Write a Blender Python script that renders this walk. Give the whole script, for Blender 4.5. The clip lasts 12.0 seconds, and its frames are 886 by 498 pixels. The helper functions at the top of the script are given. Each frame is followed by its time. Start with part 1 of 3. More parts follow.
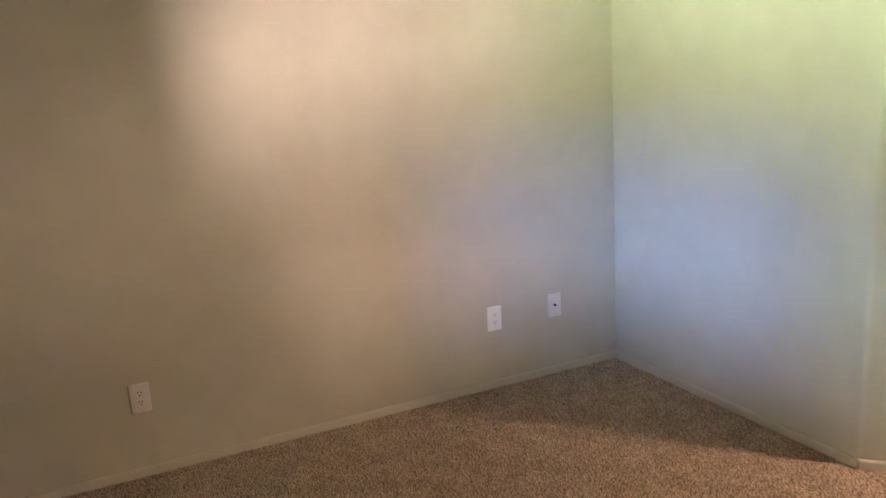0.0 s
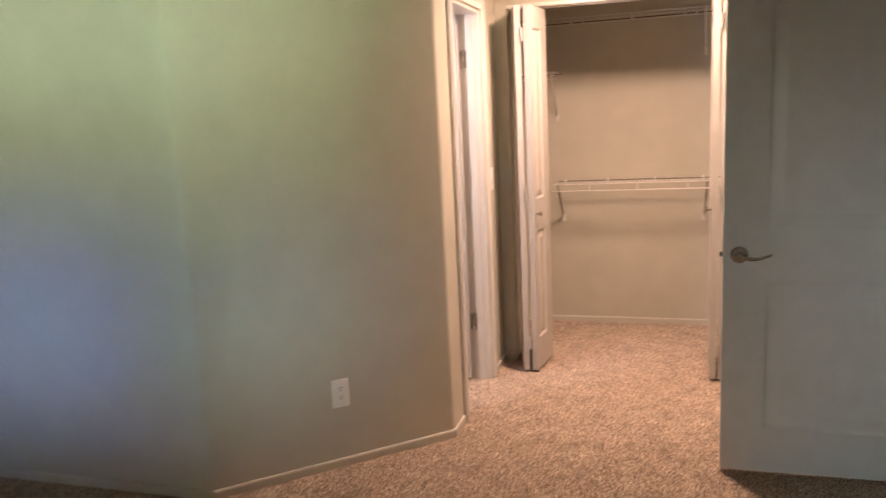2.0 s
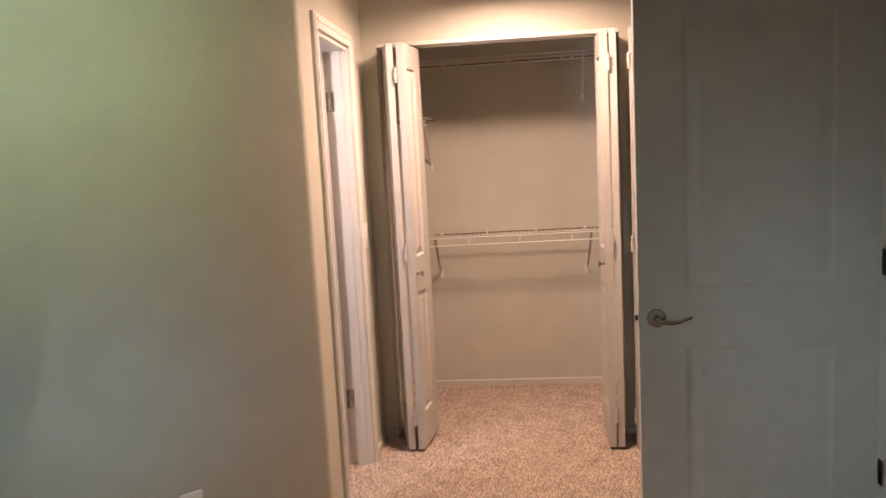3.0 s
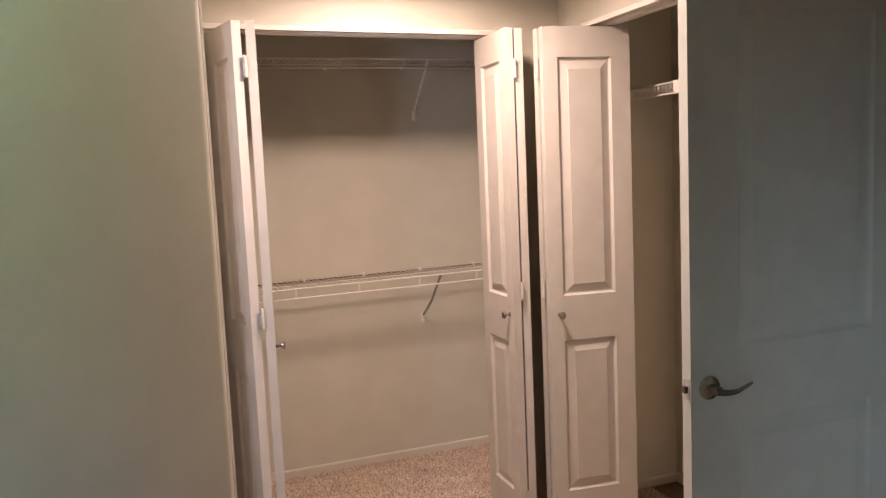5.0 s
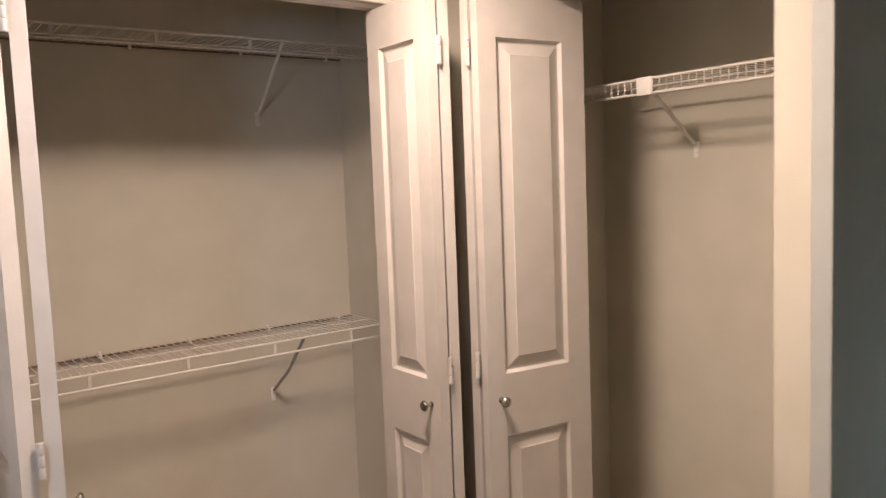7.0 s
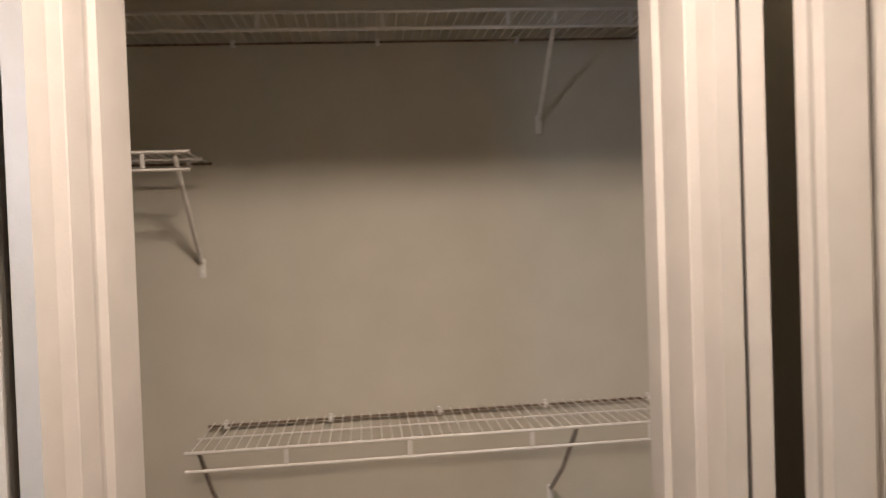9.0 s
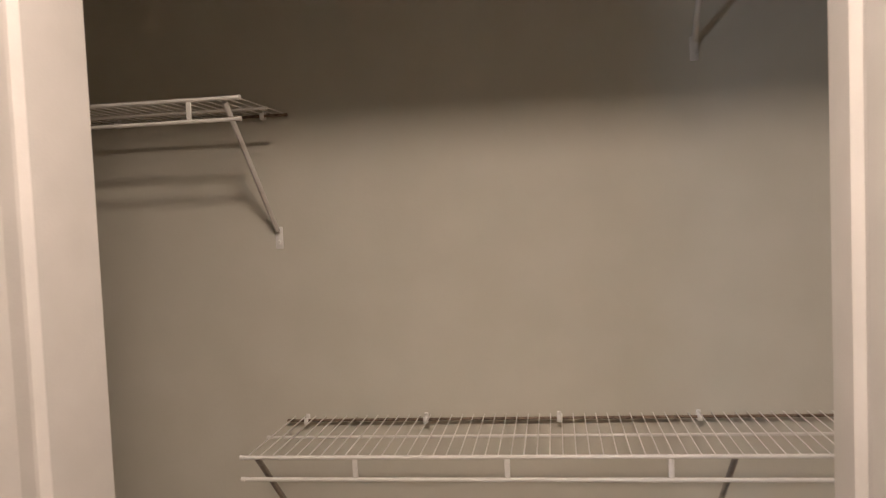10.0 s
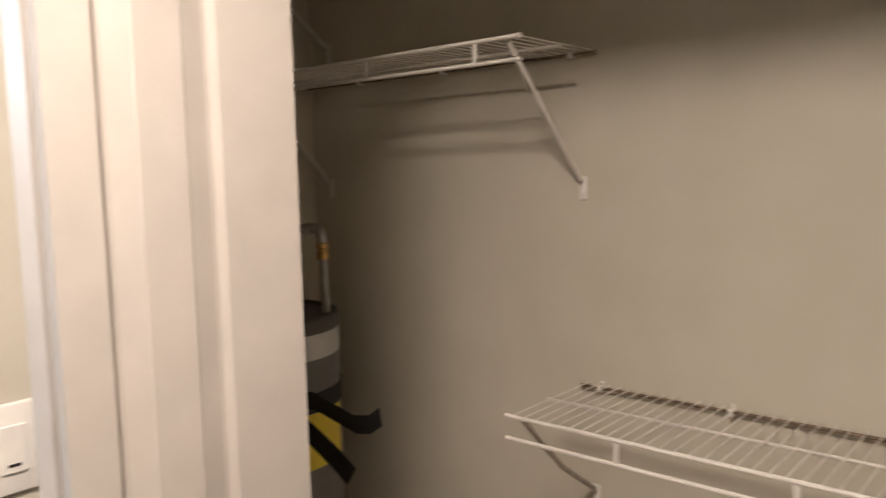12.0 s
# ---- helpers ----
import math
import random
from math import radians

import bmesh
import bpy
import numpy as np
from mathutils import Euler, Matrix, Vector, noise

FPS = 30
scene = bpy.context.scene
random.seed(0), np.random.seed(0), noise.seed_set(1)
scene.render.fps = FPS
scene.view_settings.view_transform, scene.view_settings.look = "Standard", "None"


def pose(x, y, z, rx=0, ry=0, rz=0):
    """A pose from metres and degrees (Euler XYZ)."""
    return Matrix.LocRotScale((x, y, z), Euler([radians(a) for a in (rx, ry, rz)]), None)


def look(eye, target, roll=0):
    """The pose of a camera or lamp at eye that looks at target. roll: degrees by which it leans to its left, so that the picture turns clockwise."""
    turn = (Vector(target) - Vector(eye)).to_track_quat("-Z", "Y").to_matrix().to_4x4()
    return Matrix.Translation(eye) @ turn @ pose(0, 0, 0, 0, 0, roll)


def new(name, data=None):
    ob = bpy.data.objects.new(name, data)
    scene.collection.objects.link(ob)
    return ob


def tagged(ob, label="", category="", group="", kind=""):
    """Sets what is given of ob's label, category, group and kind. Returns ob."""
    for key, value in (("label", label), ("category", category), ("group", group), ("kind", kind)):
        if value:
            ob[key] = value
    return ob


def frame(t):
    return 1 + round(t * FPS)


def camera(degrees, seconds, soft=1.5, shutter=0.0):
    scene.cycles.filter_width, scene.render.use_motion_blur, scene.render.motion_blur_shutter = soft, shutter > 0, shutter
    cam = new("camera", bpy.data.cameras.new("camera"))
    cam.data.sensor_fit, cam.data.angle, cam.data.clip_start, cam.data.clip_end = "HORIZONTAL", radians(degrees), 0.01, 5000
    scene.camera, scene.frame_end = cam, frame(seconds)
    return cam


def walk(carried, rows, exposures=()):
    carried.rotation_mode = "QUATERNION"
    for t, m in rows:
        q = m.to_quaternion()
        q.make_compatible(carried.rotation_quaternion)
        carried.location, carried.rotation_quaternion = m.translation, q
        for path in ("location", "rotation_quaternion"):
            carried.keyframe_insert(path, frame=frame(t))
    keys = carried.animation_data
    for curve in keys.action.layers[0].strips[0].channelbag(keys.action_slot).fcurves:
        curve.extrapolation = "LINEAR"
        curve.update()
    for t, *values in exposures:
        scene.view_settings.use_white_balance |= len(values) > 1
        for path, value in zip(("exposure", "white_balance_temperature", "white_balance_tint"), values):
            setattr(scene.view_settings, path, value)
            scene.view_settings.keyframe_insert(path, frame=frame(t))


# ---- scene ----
cam = camera(60.0, 12.0, soft=1.1, shutter=0.35)

PATH = [
    (0, (0.816, -4.391, 1.549), (-0.951, -3.558, 1.121), -3.4),
    (0.5, (0.854, -4.505, 1.501), (-0.788, -3.44, 1.089), -3.7),
    (1, (0.896, -4.48, 1.462), (-0.46, -3.061, 1.079), -4.8),
    (1.5, (0.879, -4.466, 1.473), (-0.077, -2.749, 1.106), -3.8),
    (2, (0.851, -4.378, 1.532), (0.28, -2.494, 1.179), -2.8),
    (2.5, (0.804, -4.153, 1.539), (0.382, -2.217, 1.261), -3.1),
    (3, (0.647, -3.907, 1.533), (0.443, -1.933, 1.285), -3.0),
    (3.2, (0.532, -3.799, 1.531), (0.457, -1.816, 1.286), -3.5),
    (4.8, (-0.186, -2.955, 1.536), (0.415, -1.057, 1.341), -2.9),
    (5, (-0.268, -2.864, 1.535), (0.435, -1.003, 1.334), -2.5),
    (5.5, (-0.319, -2.621, 1.518), (0.509, -0.813, 1.308), -1.9),
    (6, (-0.269, -2.35, 1.528), (0.655, -0.587, 1.334), -2.0),
    (6.5, (-0.251, -2.061, 1.552), (0.881, -0.424, 1.355), -2.3),
    (6.7, (-0.231, -1.951, 1.571), (0.983, -0.373, 1.383), -2.2),
    (8.3, (0.328, -1.423, 1.569), (1.017, 0.454, 1.524), -2.4),
    (8.5, (0.366, -1.348, 1.572), (0.977, 0.556, 1.534), -2.7),
    (9, (0.544, -1.198, 1.526), (0.746, 0.791, 1.486), -2.0),
    (9.5, (0.672, -1.013, 1.5), (0.533, 0.98, 1.4), -2.2),
    (10, (0.741, -0.766, 1.507), (0.455, 1.211, 1.401), -2.4),
    (10.5, (0.9, -0.598, 1.518), (0.279, 1.299, 1.393), -0.9),
    (11, (1.003, -0.533, 1.511), (0.118, 1.254, 1.348), -0.1),
    (11.5, (0.97, -0.495, 1.506), (-0.023, 1.229, 1.308), -1.3),
    (12, (0.971, -0.486, 1.504), (-0.336, 1.014, 1.294), -1.3),
]
walk(cam, [(t, look(eye, target, roll)) for t, eye, target, roll in PATH],
     exposures=[(0, 1.02, 8100, 30), (0.5, 0.95, 8200, 33), (1.0, 0.5, 8100, 33), (1.5, 0.25, 8000, 31), (2.0, 0.06, 7600, 29), (2.5, -0.08, 7300, 27), (3.0, -0.12, 7200, 27),
                (5.0, -0.17, 6500, 22), (6.0, -0.17, 6300, 19), (8.5, -0.52, 6100, 11), (9.5, -0.48, 5900, 9), (10.0, -0.5, 5900, 10), (10.5, -0.12, 5900, 6), (11, 0.0, 5900, 5), (11.5, -0.03, 5850, 6), (12, -0.26, 5850, 8)])

# ---- world and lamps ----
world = bpy.data.worlds.new("world")
scene.world = world
world.use_nodes = True
wn = world.node_tree
sky = wn.nodes.new("ShaderNodeTexSky")
sky.sky_type = "NISHITA"
sky.sun_disc = False
sky.sun_elevation = radians(42)
sky.sun_rotation = radians(60)
wn.links.new(sky.outputs[0], wn.nodes["Background"].inputs[0])
wn.nodes["Background"].inputs[1].default_value = 0.1

sun = new("sun", bpy.data.lights.new("sun", "SUN"))
sun.data.energy = 3.0
sun.data.angle = radians(0.5)
sun.data.color = (1, 0.95, 0.87)
sun.matrix_world = look((0, 0, 30), (-14, 8, 0))


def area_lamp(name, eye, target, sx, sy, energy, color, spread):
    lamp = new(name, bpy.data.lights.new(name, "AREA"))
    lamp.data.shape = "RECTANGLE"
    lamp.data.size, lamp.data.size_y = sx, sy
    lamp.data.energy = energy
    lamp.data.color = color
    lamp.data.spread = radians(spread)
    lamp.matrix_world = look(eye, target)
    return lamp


# daylight through the small bedroom window: added area lamps imitate sky and unseen surroundings
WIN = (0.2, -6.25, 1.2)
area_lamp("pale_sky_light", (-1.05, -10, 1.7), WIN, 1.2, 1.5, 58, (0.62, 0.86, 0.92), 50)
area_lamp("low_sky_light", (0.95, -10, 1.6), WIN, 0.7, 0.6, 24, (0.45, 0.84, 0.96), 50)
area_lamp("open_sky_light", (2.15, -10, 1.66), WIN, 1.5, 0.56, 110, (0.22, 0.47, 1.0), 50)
# made-up tinted fills outside, each aimed through the window at a wall patch
area_lamp("cream_west_fill", (3.4, -10, 0.55), WIN, 1.3, 1.1, 140, (1.0, 0.95, 0.92), 50)
area_lamp("warm_west_fill", (5.6, -10, 1.2), WIN, 3.0, 2.2, 110, (1.0, 0.86, 0.74), 60)
area_lamp("pink_west_fill", (3.25, -10, 1.8), WIN, 1.0, 0.8, 30, (1.0, 0.84, 0.78), 50)
area_lamp("green_alcove_fill", (1.75, -10, 0.55), WIN, 1.9, 1.1, 215, (0.62, 1.0, 0.72), 50)
area_lamp("green_diagonal_fill", (0.8, -10, 0.55), WIN, 0.5, 1.1, 36, (0.62, 1.0, 0.62), 50)

# ---- materials ----


def material(name, color, rough=0.6, metal=0.0, spec=0.5):
    m = bpy.data.materials.new(name)
    m.use_nodes = True
    b = m.node_tree.nodes["Principled BSDF"]
    b.inputs["Base Color"].default_value = (*color, 1)
    b.inputs["Roughness"].default_value = rough
    b.inputs["Metallic"].default_value = metal
    b.inputs["Specular IOR Level"].default_value = spec
    return m


def add_noise(m, dark, light, scale, bump=0.0, bump_scale=200.0, detail=4.0, distance=0.002, stain_scale=1.5, stain=0.06):
    """Colour between two tones by fine noise, a broad faint stain over it, and fine relief."""
    nt = m.node_tree
    b = nt.nodes["Principled BSDF"]
    co = nt.nodes.new("ShaderNodeTexCoord")
    n1 = nt.nodes.new("ShaderNodeTexNoise")
    n1.inputs["Scale"].default_value = scale
    n1.inputs["Detail"].default_value = detail
    ramp = nt.nodes.new("ShaderNodeValToRGB")
    ramp.color_ramp.elements[0].color = (*dark, 1)
    ramp.color_ramp.elements[1].color = (*light, 1)
    ramp.color_ramp.elements[0].position, ramp.color_ramp.elements[1].position = 0.35, 0.65
    n2 = nt.nodes.new("ShaderNodeTexNoise")
    n2.inputs["Scale"].default_value = stain_scale
    n2.inputs["Detail"].default_value = 3
    mp = nt.nodes.new("ShaderNodeMapRange")
    mp.inputs["From Min"].default_value, mp.inputs["From Max"].default_value = 0.3, 0.7
    mp.inputs["To Min"].default_value, mp.inputs["To Max"].default_value = 1 - stain, 1.0
    mul = nt.nodes.new("ShaderNodeMix")
    mul.data_type, mul.blend_type = "RGBA", "MULTIPLY"
    mul.inputs["Factor"].default_value = 1
    nt.links.new(co.outputs["Object"], n1.inputs["Vector"])
    nt.links.new(co.outputs["Object"], n2.inputs["Vector"])
    nt.links.new(n1.outputs["Fac"], ramp.inputs["Fac"])
    nt.links.new(n2.outputs["Fac"], mp.inputs["Value"])
    nt.links.new(ramp.outputs["Color"], mul.inputs["A"])
    nt.links.new(mp.outputs["Result"], mul.inputs["B"])
    nt.links.new(mul.outputs["Result"], b.inputs["Base Color"])
    if bump:
        n3 = nt.nodes.new("ShaderNodeTexNoise")
        n3.inputs["Scale"].default_value = bump_scale
        n3.inputs["Detail"].default_value = 2.5
        nt.links.new(co.outputs["Object"], n3.inputs["Vector"])
        bp = nt.nodes.new("ShaderNodeBump")
        bp.inputs["Strength"].default_value = bump
        bp.inputs["Distance"].default_value = distance
        nt.links.new(n3.outputs["Fac"], bp.inputs["Height"])
        nt.links.new(bp.outputs["Normal"], b.inputs["Normal"])
    return m


WALL = add_noise(material("wall_paint", (0.585, 0.555, 0.47), 0.55, spec=0.35), (0.57, 0.542, 0.455), (0.6, 0.57, 0.485), 6,
                 bump=0.10, bump_scale=95, distance=0.003, stain=0.05)
CEIL = add_noise(material("ceiling_paint", (0.78, 0.76, 0.72), 0.8), (0.76, 0.74, 0.70), (0.80, 0.78, 0.74), 8, bump=0.5, bump_scale=70)
TRIM = add_noise(material("trim_paint", (0.73, 0.7, 0.66), 0.38), (0.71, 0.68, 0.64), (0.75, 0.72, 0.68), 9, bump=0.12, bump_scale=160, stain=0.05)
BASEP = add_noise(material("baseboard_paint", (0.62, 0.585, 0.51), 0.4), (0.605, 0.57, 0.495), (0.64, 0.605, 0.53), 9, bump=0.12, bump_scale=160, stain=0.06)
DOORP = add_noise(material("door_paint", (0.545, 0.515, 0.475), 0.4), (0.525, 0.497, 0.458), (0.565, 0.533, 0.493), 12, bump=0.15, bump_scale=190, stain=0.05)
GREYP = add_noise(material("grey_door_paint", (0.63, 0.65, 0.625), 0.4), (0.61, 0.63, 0.605), (0.65, 0.67, 0.645), 12, bump=0.15, bump_scale=190, stain=0.06)
WIRE = add_noise(material("white_vinyl_wire", (0.71, 0.68, 0.63), 0.35), (0.67, 0.64, 0.59), (0.74, 0.71, 0.66), 30, stain=0.08)
PLASTIC = add_noise(material("white_plastic", (0.82, 0.80, 0.76), 0.3), (0.80, 0.78, 0.74), (0.84, 0.82, 0.78), 40, stain=0.04)
GREY_BROWN = add_noise(material("grey_brown_vinyl", (0.36, 0.325, 0.28), 0.45), (0.31, 0.28, 0.24), (0.41, 0.37, 0.32), 60, stain=0.15)
BROWN_WIRE = add_noise(material("dark_brown_wire", (0.16, 0.115, 0.075), 0.55), (0.10, 0.07, 0.045), (0.26, 0.19, 0.13), 70, stain=0.2)
DARK = material("dark_slot", (0.015, 0.014, 0.013), 0.6)
NICKEL = add_noise(material("brushed_nickel", (0.55, 0.51, 0.46), 0.3, 1.0), (0.48, 0.44, 0.39), (0.60, 0.56, 0.51), 60, stain=0.12)
DULL_NICKEL = add_noise(material("dull_nickel", (0.43, 0.40, 0.36), 0.26, 1.0), (0.37, 0.345, 0.305), (0.48, 0.45, 0.405), 60, stain=0.15)
STEEL = add_noise(material("galvanised_steel", (0.5, 0.5, 0.5), 0.4, 1.0), (0.42, 0.42, 0.42), (0.58, 0.58, 0.57), 40, stain=0.2)
BRASS = add_noise(material("brass", (0.62, 0.42, 0.16), 0.32, 1.0), (0.5, 0.33, 0.12), (0.7, 0.48, 0.2), 60, stain=0.2)
TANK = add_noise(material("grey_enamel", (0.17, 0.17, 0.17), 0.4), (0.155, 0.155, 0.155), (0.185, 0.185, 0.185), 20, stain=0.1)
TANKTOP = add_noise(material("dark_grey_cap", (0.075, 0.072, 0.068), 0.5), (0.065, 0.062, 0.058), (0.085, 0.08, 0.076), 20, stain=0.1)
BAND = add_noise(material("silver_band", (0.6, 0.6, 0.6), 0.35), (0.56, 0.56, 0.56), (0.64, 0.64, 0.64), 20, stain=0.1)
STRAP = add_noise(material("black_webbing", (0.012, 0.012, 0.014), 0.75), (0.009, 0.009, 0.011), (0.02, 0.02, 0.022), 220, bump=0.5, bump_scale=500, stain=0.2)
YELLOW = add_noise(material("yellow_label", (0.75, 0.6, 0.03), 0.45), (0.72, 0.57, 0.03), (0.78, 0.63, 0.04), 20, stain=0.06)
INK = material("black_ink", (0.02, 0.02, 0.02), 0.5)
PIPE = add_noise(material("grey_flex_pipe", (0.4, 0.39, 0.37), 0.45, 0.3), (0.36, 0.35, 0.33), (0.45, 0.44, 0.42), 60, stain=0.15)
VINYL = add_noise(material("bath_vinyl", (0.55, 0.52, 0.47), 0.35), (0.5, 0.47, 0.42), (0.6, 0.57, 0.52), 25, stain=0.1)
GRASS = add_noise(material("lawn", (0.06, 0.1, 0.025), 0.9), (0.05, 0.085, 0.02), (0.09, 0.12, 0.035), 3, bump=0.8, bump_scale=40, stain=0.3)
GLASS = material("window_glass", (1, 1, 1), 0.0)
GLASS.node_tree.nodes["Principled BSDF"].inputs["Transmission Weight"].default_value = 1.0
GLASS.node_tree.nodes["Principled BSDF"].inputs["IOR"].default_value = 1.45


def emitter(name, color, strength):
    m = bpy.data.materials.new(name)
    m.use_nodes = True
    b = m.node_tree.nodes["Principled BSDF"]
    b.inputs["Base Color"].default_value = (*color, 1)
    b.inputs["Emission Color"].default_value = (*color, 1)
    b.inputs["Emission Strength"].default_value = strength
    return m


GLOW = emitter("opal_lamp_glass", (1.0, 0.77, 0.60), 205)
GLOW_BATH = emitter("bath_lamp_glass", (0.80, 0.87, 1.0), 100)

# carpet: tan, cream and brown yarns, chosen tuft by tuft
CARPET = bpy.data.materials.new("carpet_yarn")
CARPET.use_nodes = True
nt = CARPET.node_tree
bs = nt.nodes["Principled BSDF"]
bs.inputs["Roughness"].default_value = 0.95
bs.inputs["Specular IOR Level"].default_value = 0.1
geo = nt.nodes.new("ShaderNodeNewGeometry")
cr = nt.nodes.new("ShaderNodeValToRGB")
cr.color_ramp.elements[0].position, cr.color_ramp.elements[0].color = 0.0, (0.30, 0.224, 0.172, 1)
cr.color_ramp.elements[1].position, cr.color_ramp.elements[1].color = 1.0, (0.74, 0.61, 0.505, 1)
for p, c in ((0.12, (0.42, 0.318, 0.25, 1)), (0.4, (0.56, 0.435, 0.345, 1)), (0.75, (0.65, 0.52, 0.42, 1))):
    e = cr.color_ramp.elements.new(p)
    e.color = c
co = nt.nodes.new("ShaderNodeTexCoord")
nz = nt.nodes.new("ShaderNodeTexNoise")
nz.inputs["Scale"].default_value = 9
nz.inputs["Detail"].default_value = 5
mr = nt.nodes.new("ShaderNodeMapRange")
mr.inputs["From Min"].default_value, mr.inputs["From Max"].default_value = 0.3, 0.7
mr.inputs["To Min"].default_value, mr.inputs["To Max"].default_value = 0.84, 1.12
mx = nt.nodes.new("ShaderNodeMix")
mx.data_type, mx.blend_type = "RGBA", "MULTIPLY"
mx.inputs["Factor"].default_value = 1
nt.links.new(geo.outputs["Random Per Island"], cr.inputs["Fac"])
nt.links.new(co.outputs["Object"], nz.inputs["Vector"])
nt.links.new(nz.outputs["Fac"], mr.inputs["Value"])
nt.links.new(cr.outputs["Color"], mx.inputs["A"])
nt.links.new(mr.outputs["Result"], mx.inputs["B"])
nt.links.new(mx.outputs["Result"], bs.inputs["Base Color"])
BACKING = add_noise(material("carpet_base", (0.2, 0.15, 0.11), 0.95, spec=0.1), (0.10, 0.075, 0.055), (0.32, 0.25, 0.185), 130, bump=1.0, bump_scale=150, distance=0.008, stain=0.15)

# ---- mesh helpers ----


def mesh_of(name, bm, mat, smooth=False):
    me = bpy.data.meshes.new(name)
    bmesh.ops.recalc_face_normals(bm, faces=bm.faces)
    bm.to_mesh(me)
    bm.free()
    if mat:
        me.materials.append(mat)
    if smooth:
        for p in me.polygons:
            p.use_smooth = True
        me.set_sharp_from_angle(angle=radians(35))
    return me


def part(name, bm, mat, parent, label="", smooth=False, m=None):
    ob = new(name, mesh_of(name, bm, mat, smooth))
    if parent is not None:
        ob.parent = parent
    if m is not None:
        ob.matrix_basis = m
    if label:
        tagged(ob, label=label)
    return ob


def thing(name, m, label, category, group=""):
    ob = new(name)
    ob.empty_display_size = 0.1
    ob.matrix_basis = m
    return tagged(ob, label, category, group)


def box(bm, x0, x1, y0, y1, z0, z1, bevel=0.0, seg=2):
    vs = [bm.verts.new((x, y, z)) for z in (z0, z1) for x, y in ((x0, y0), (x1, y0), (x1, y1), (x0, y1))]
    fs = [(0, 3, 2, 1), (4, 5, 6, 7), (0, 1, 5, 4), (1, 2, 6, 5), (2, 3, 7, 6), (3, 0, 4, 7)]
    faces = [bm.faces.new([vs[i] for i in f]) for f in fs]
    if bevel:
        edges = {e for f in faces for e in f.edges}
        bmesh.ops.bevel(bm, geom=list(edges), offset=bevel, segments=seg, affect="EDGES", profile=0.5)
    return faces


def prism(bm, pts, z0, z1):
    lo = [bm.verts.new((x, y, z0)) for x, y in pts]
    hi = [bm.verts.new((x, y, z1)) for x, y in pts]
    n = len(pts)
    bm.faces.new(lo[::-1])
    bm.faces.new(hi)
    for i in range(n):
        bm.faces.new((lo[i], lo[(i + 1) % n], hi[(i + 1) % n], hi[i]))


def cut_wall(bm, axis, a, b, lo, hi, o0, o1, head):
    """A wall from lo to hi along the other axis, a to b thick along axis, with a doorway up to head."""
    pts = ((lo, 0), (o0, 0), (o0, head), (o1, head), (o1, 0), (hi, 0), (hi, H), (lo, H))
    rows = [[bm.verts.new((c, u, z) if axis == "x" else (u, c, z)) for u, z in pts] for c in (a, b)]
    bm.faces.new(rows[0])
    bm.faces.new(rows[1][::-1])
    for k in range(8):
        bm.faces.new((rows[0][k], rows[0][(k + 1) % 8], rows[1][(k + 1) % 8], rows[1][k]))


def rod(bm, pts, r, seg=8):
    """A round bar along a run of points."""
    pts = [Vector(p) for p in pts]
    rings = []
    for i, p in enumerate(pts):
        a = pts[max(i - 1, 0)]
        b = pts[min(i + 1, len(pts) - 1)]
        d = (b - a).normalized()
        up = Vector((0, 0, 1)) if abs(d.z) < 0.9 else Vector((1, 0, 0))
        u = d.cross(up).normalized()
        v = d.cross(u)
        rings.append([bm.verts.new(p + r * (math.cos(2 * math.pi * k / seg) * u + math.sin(2 * math.pi * k / seg) * v)) for k in range(seg)])
    for r0, r1 in zip(rings, rings[1:]):
        for k in range(seg):
            bm.faces.new((r0[k], r0[(k + 1) % seg], r1[(k + 1) % seg], r1[k]))
    bm.faces.new(rings[0][::-1])
    bm.faces.new(rings[-1])


def lathe(bm, profile, seg=24, m=None):
    """A turned shape: (radius, height) pairs round the z axis."""
    m = m or Matrix()
    rings = []
    for r, z in profile:
        if r < 1e-6:
            rings.append([bm.verts.new(m @ Vector((0, 0, z)))])
        else:
            rings.append([bm.verts.new(m @ Vector((r * math.cos(2 * math.pi * k / seg), r * math.sin(2 * math.pi * k / seg), z))) for k in range(seg)])
    for a, b in zip(rings, rings[1:]):
        for k in range(seg):
            q = [a[k % len(a)], a[(k + 1) % len(a)], b[(k + 1) % len(b)], b[k % len(b)]]
            f = []
            for v in q:
                if v not in f:
                    f.append(v)
            if len(f) > 2:
                bm.faces.new(f)
    for r in (rings[0], rings[-1]):
        if len(r) > 2:
            bm.faces.new(r)


def structure(name, bm, mat, label, category, smooth=False):
    ob = new(name, mesh_of(name, bm, mat, smooth))
    return tagged(ob, label, category, kind="structure")


# ---- shell ----
H = 2.47
AX = -2.42                      # wall with the outlets
BY = -1.85                      # alcove wall
BC = (-0.952, -1.85)            # outer corner, alcove to diagonal
EC = (-0.136, -1.08)             # end of the diagonal wall
LX = -0.136                     # left wall of the passage
CY = 0.10                       # front wall of the wide closet
RX = 1.425                       # wall of the second closet
SX = 1.867                       # entry wall of the bedroom
SY = -6.2                       # window wall
DY0, DY1 = -0.84, -0.26         # bathroom doorway
EY0, EY1 = -1.985, -1.157        # entry doorway

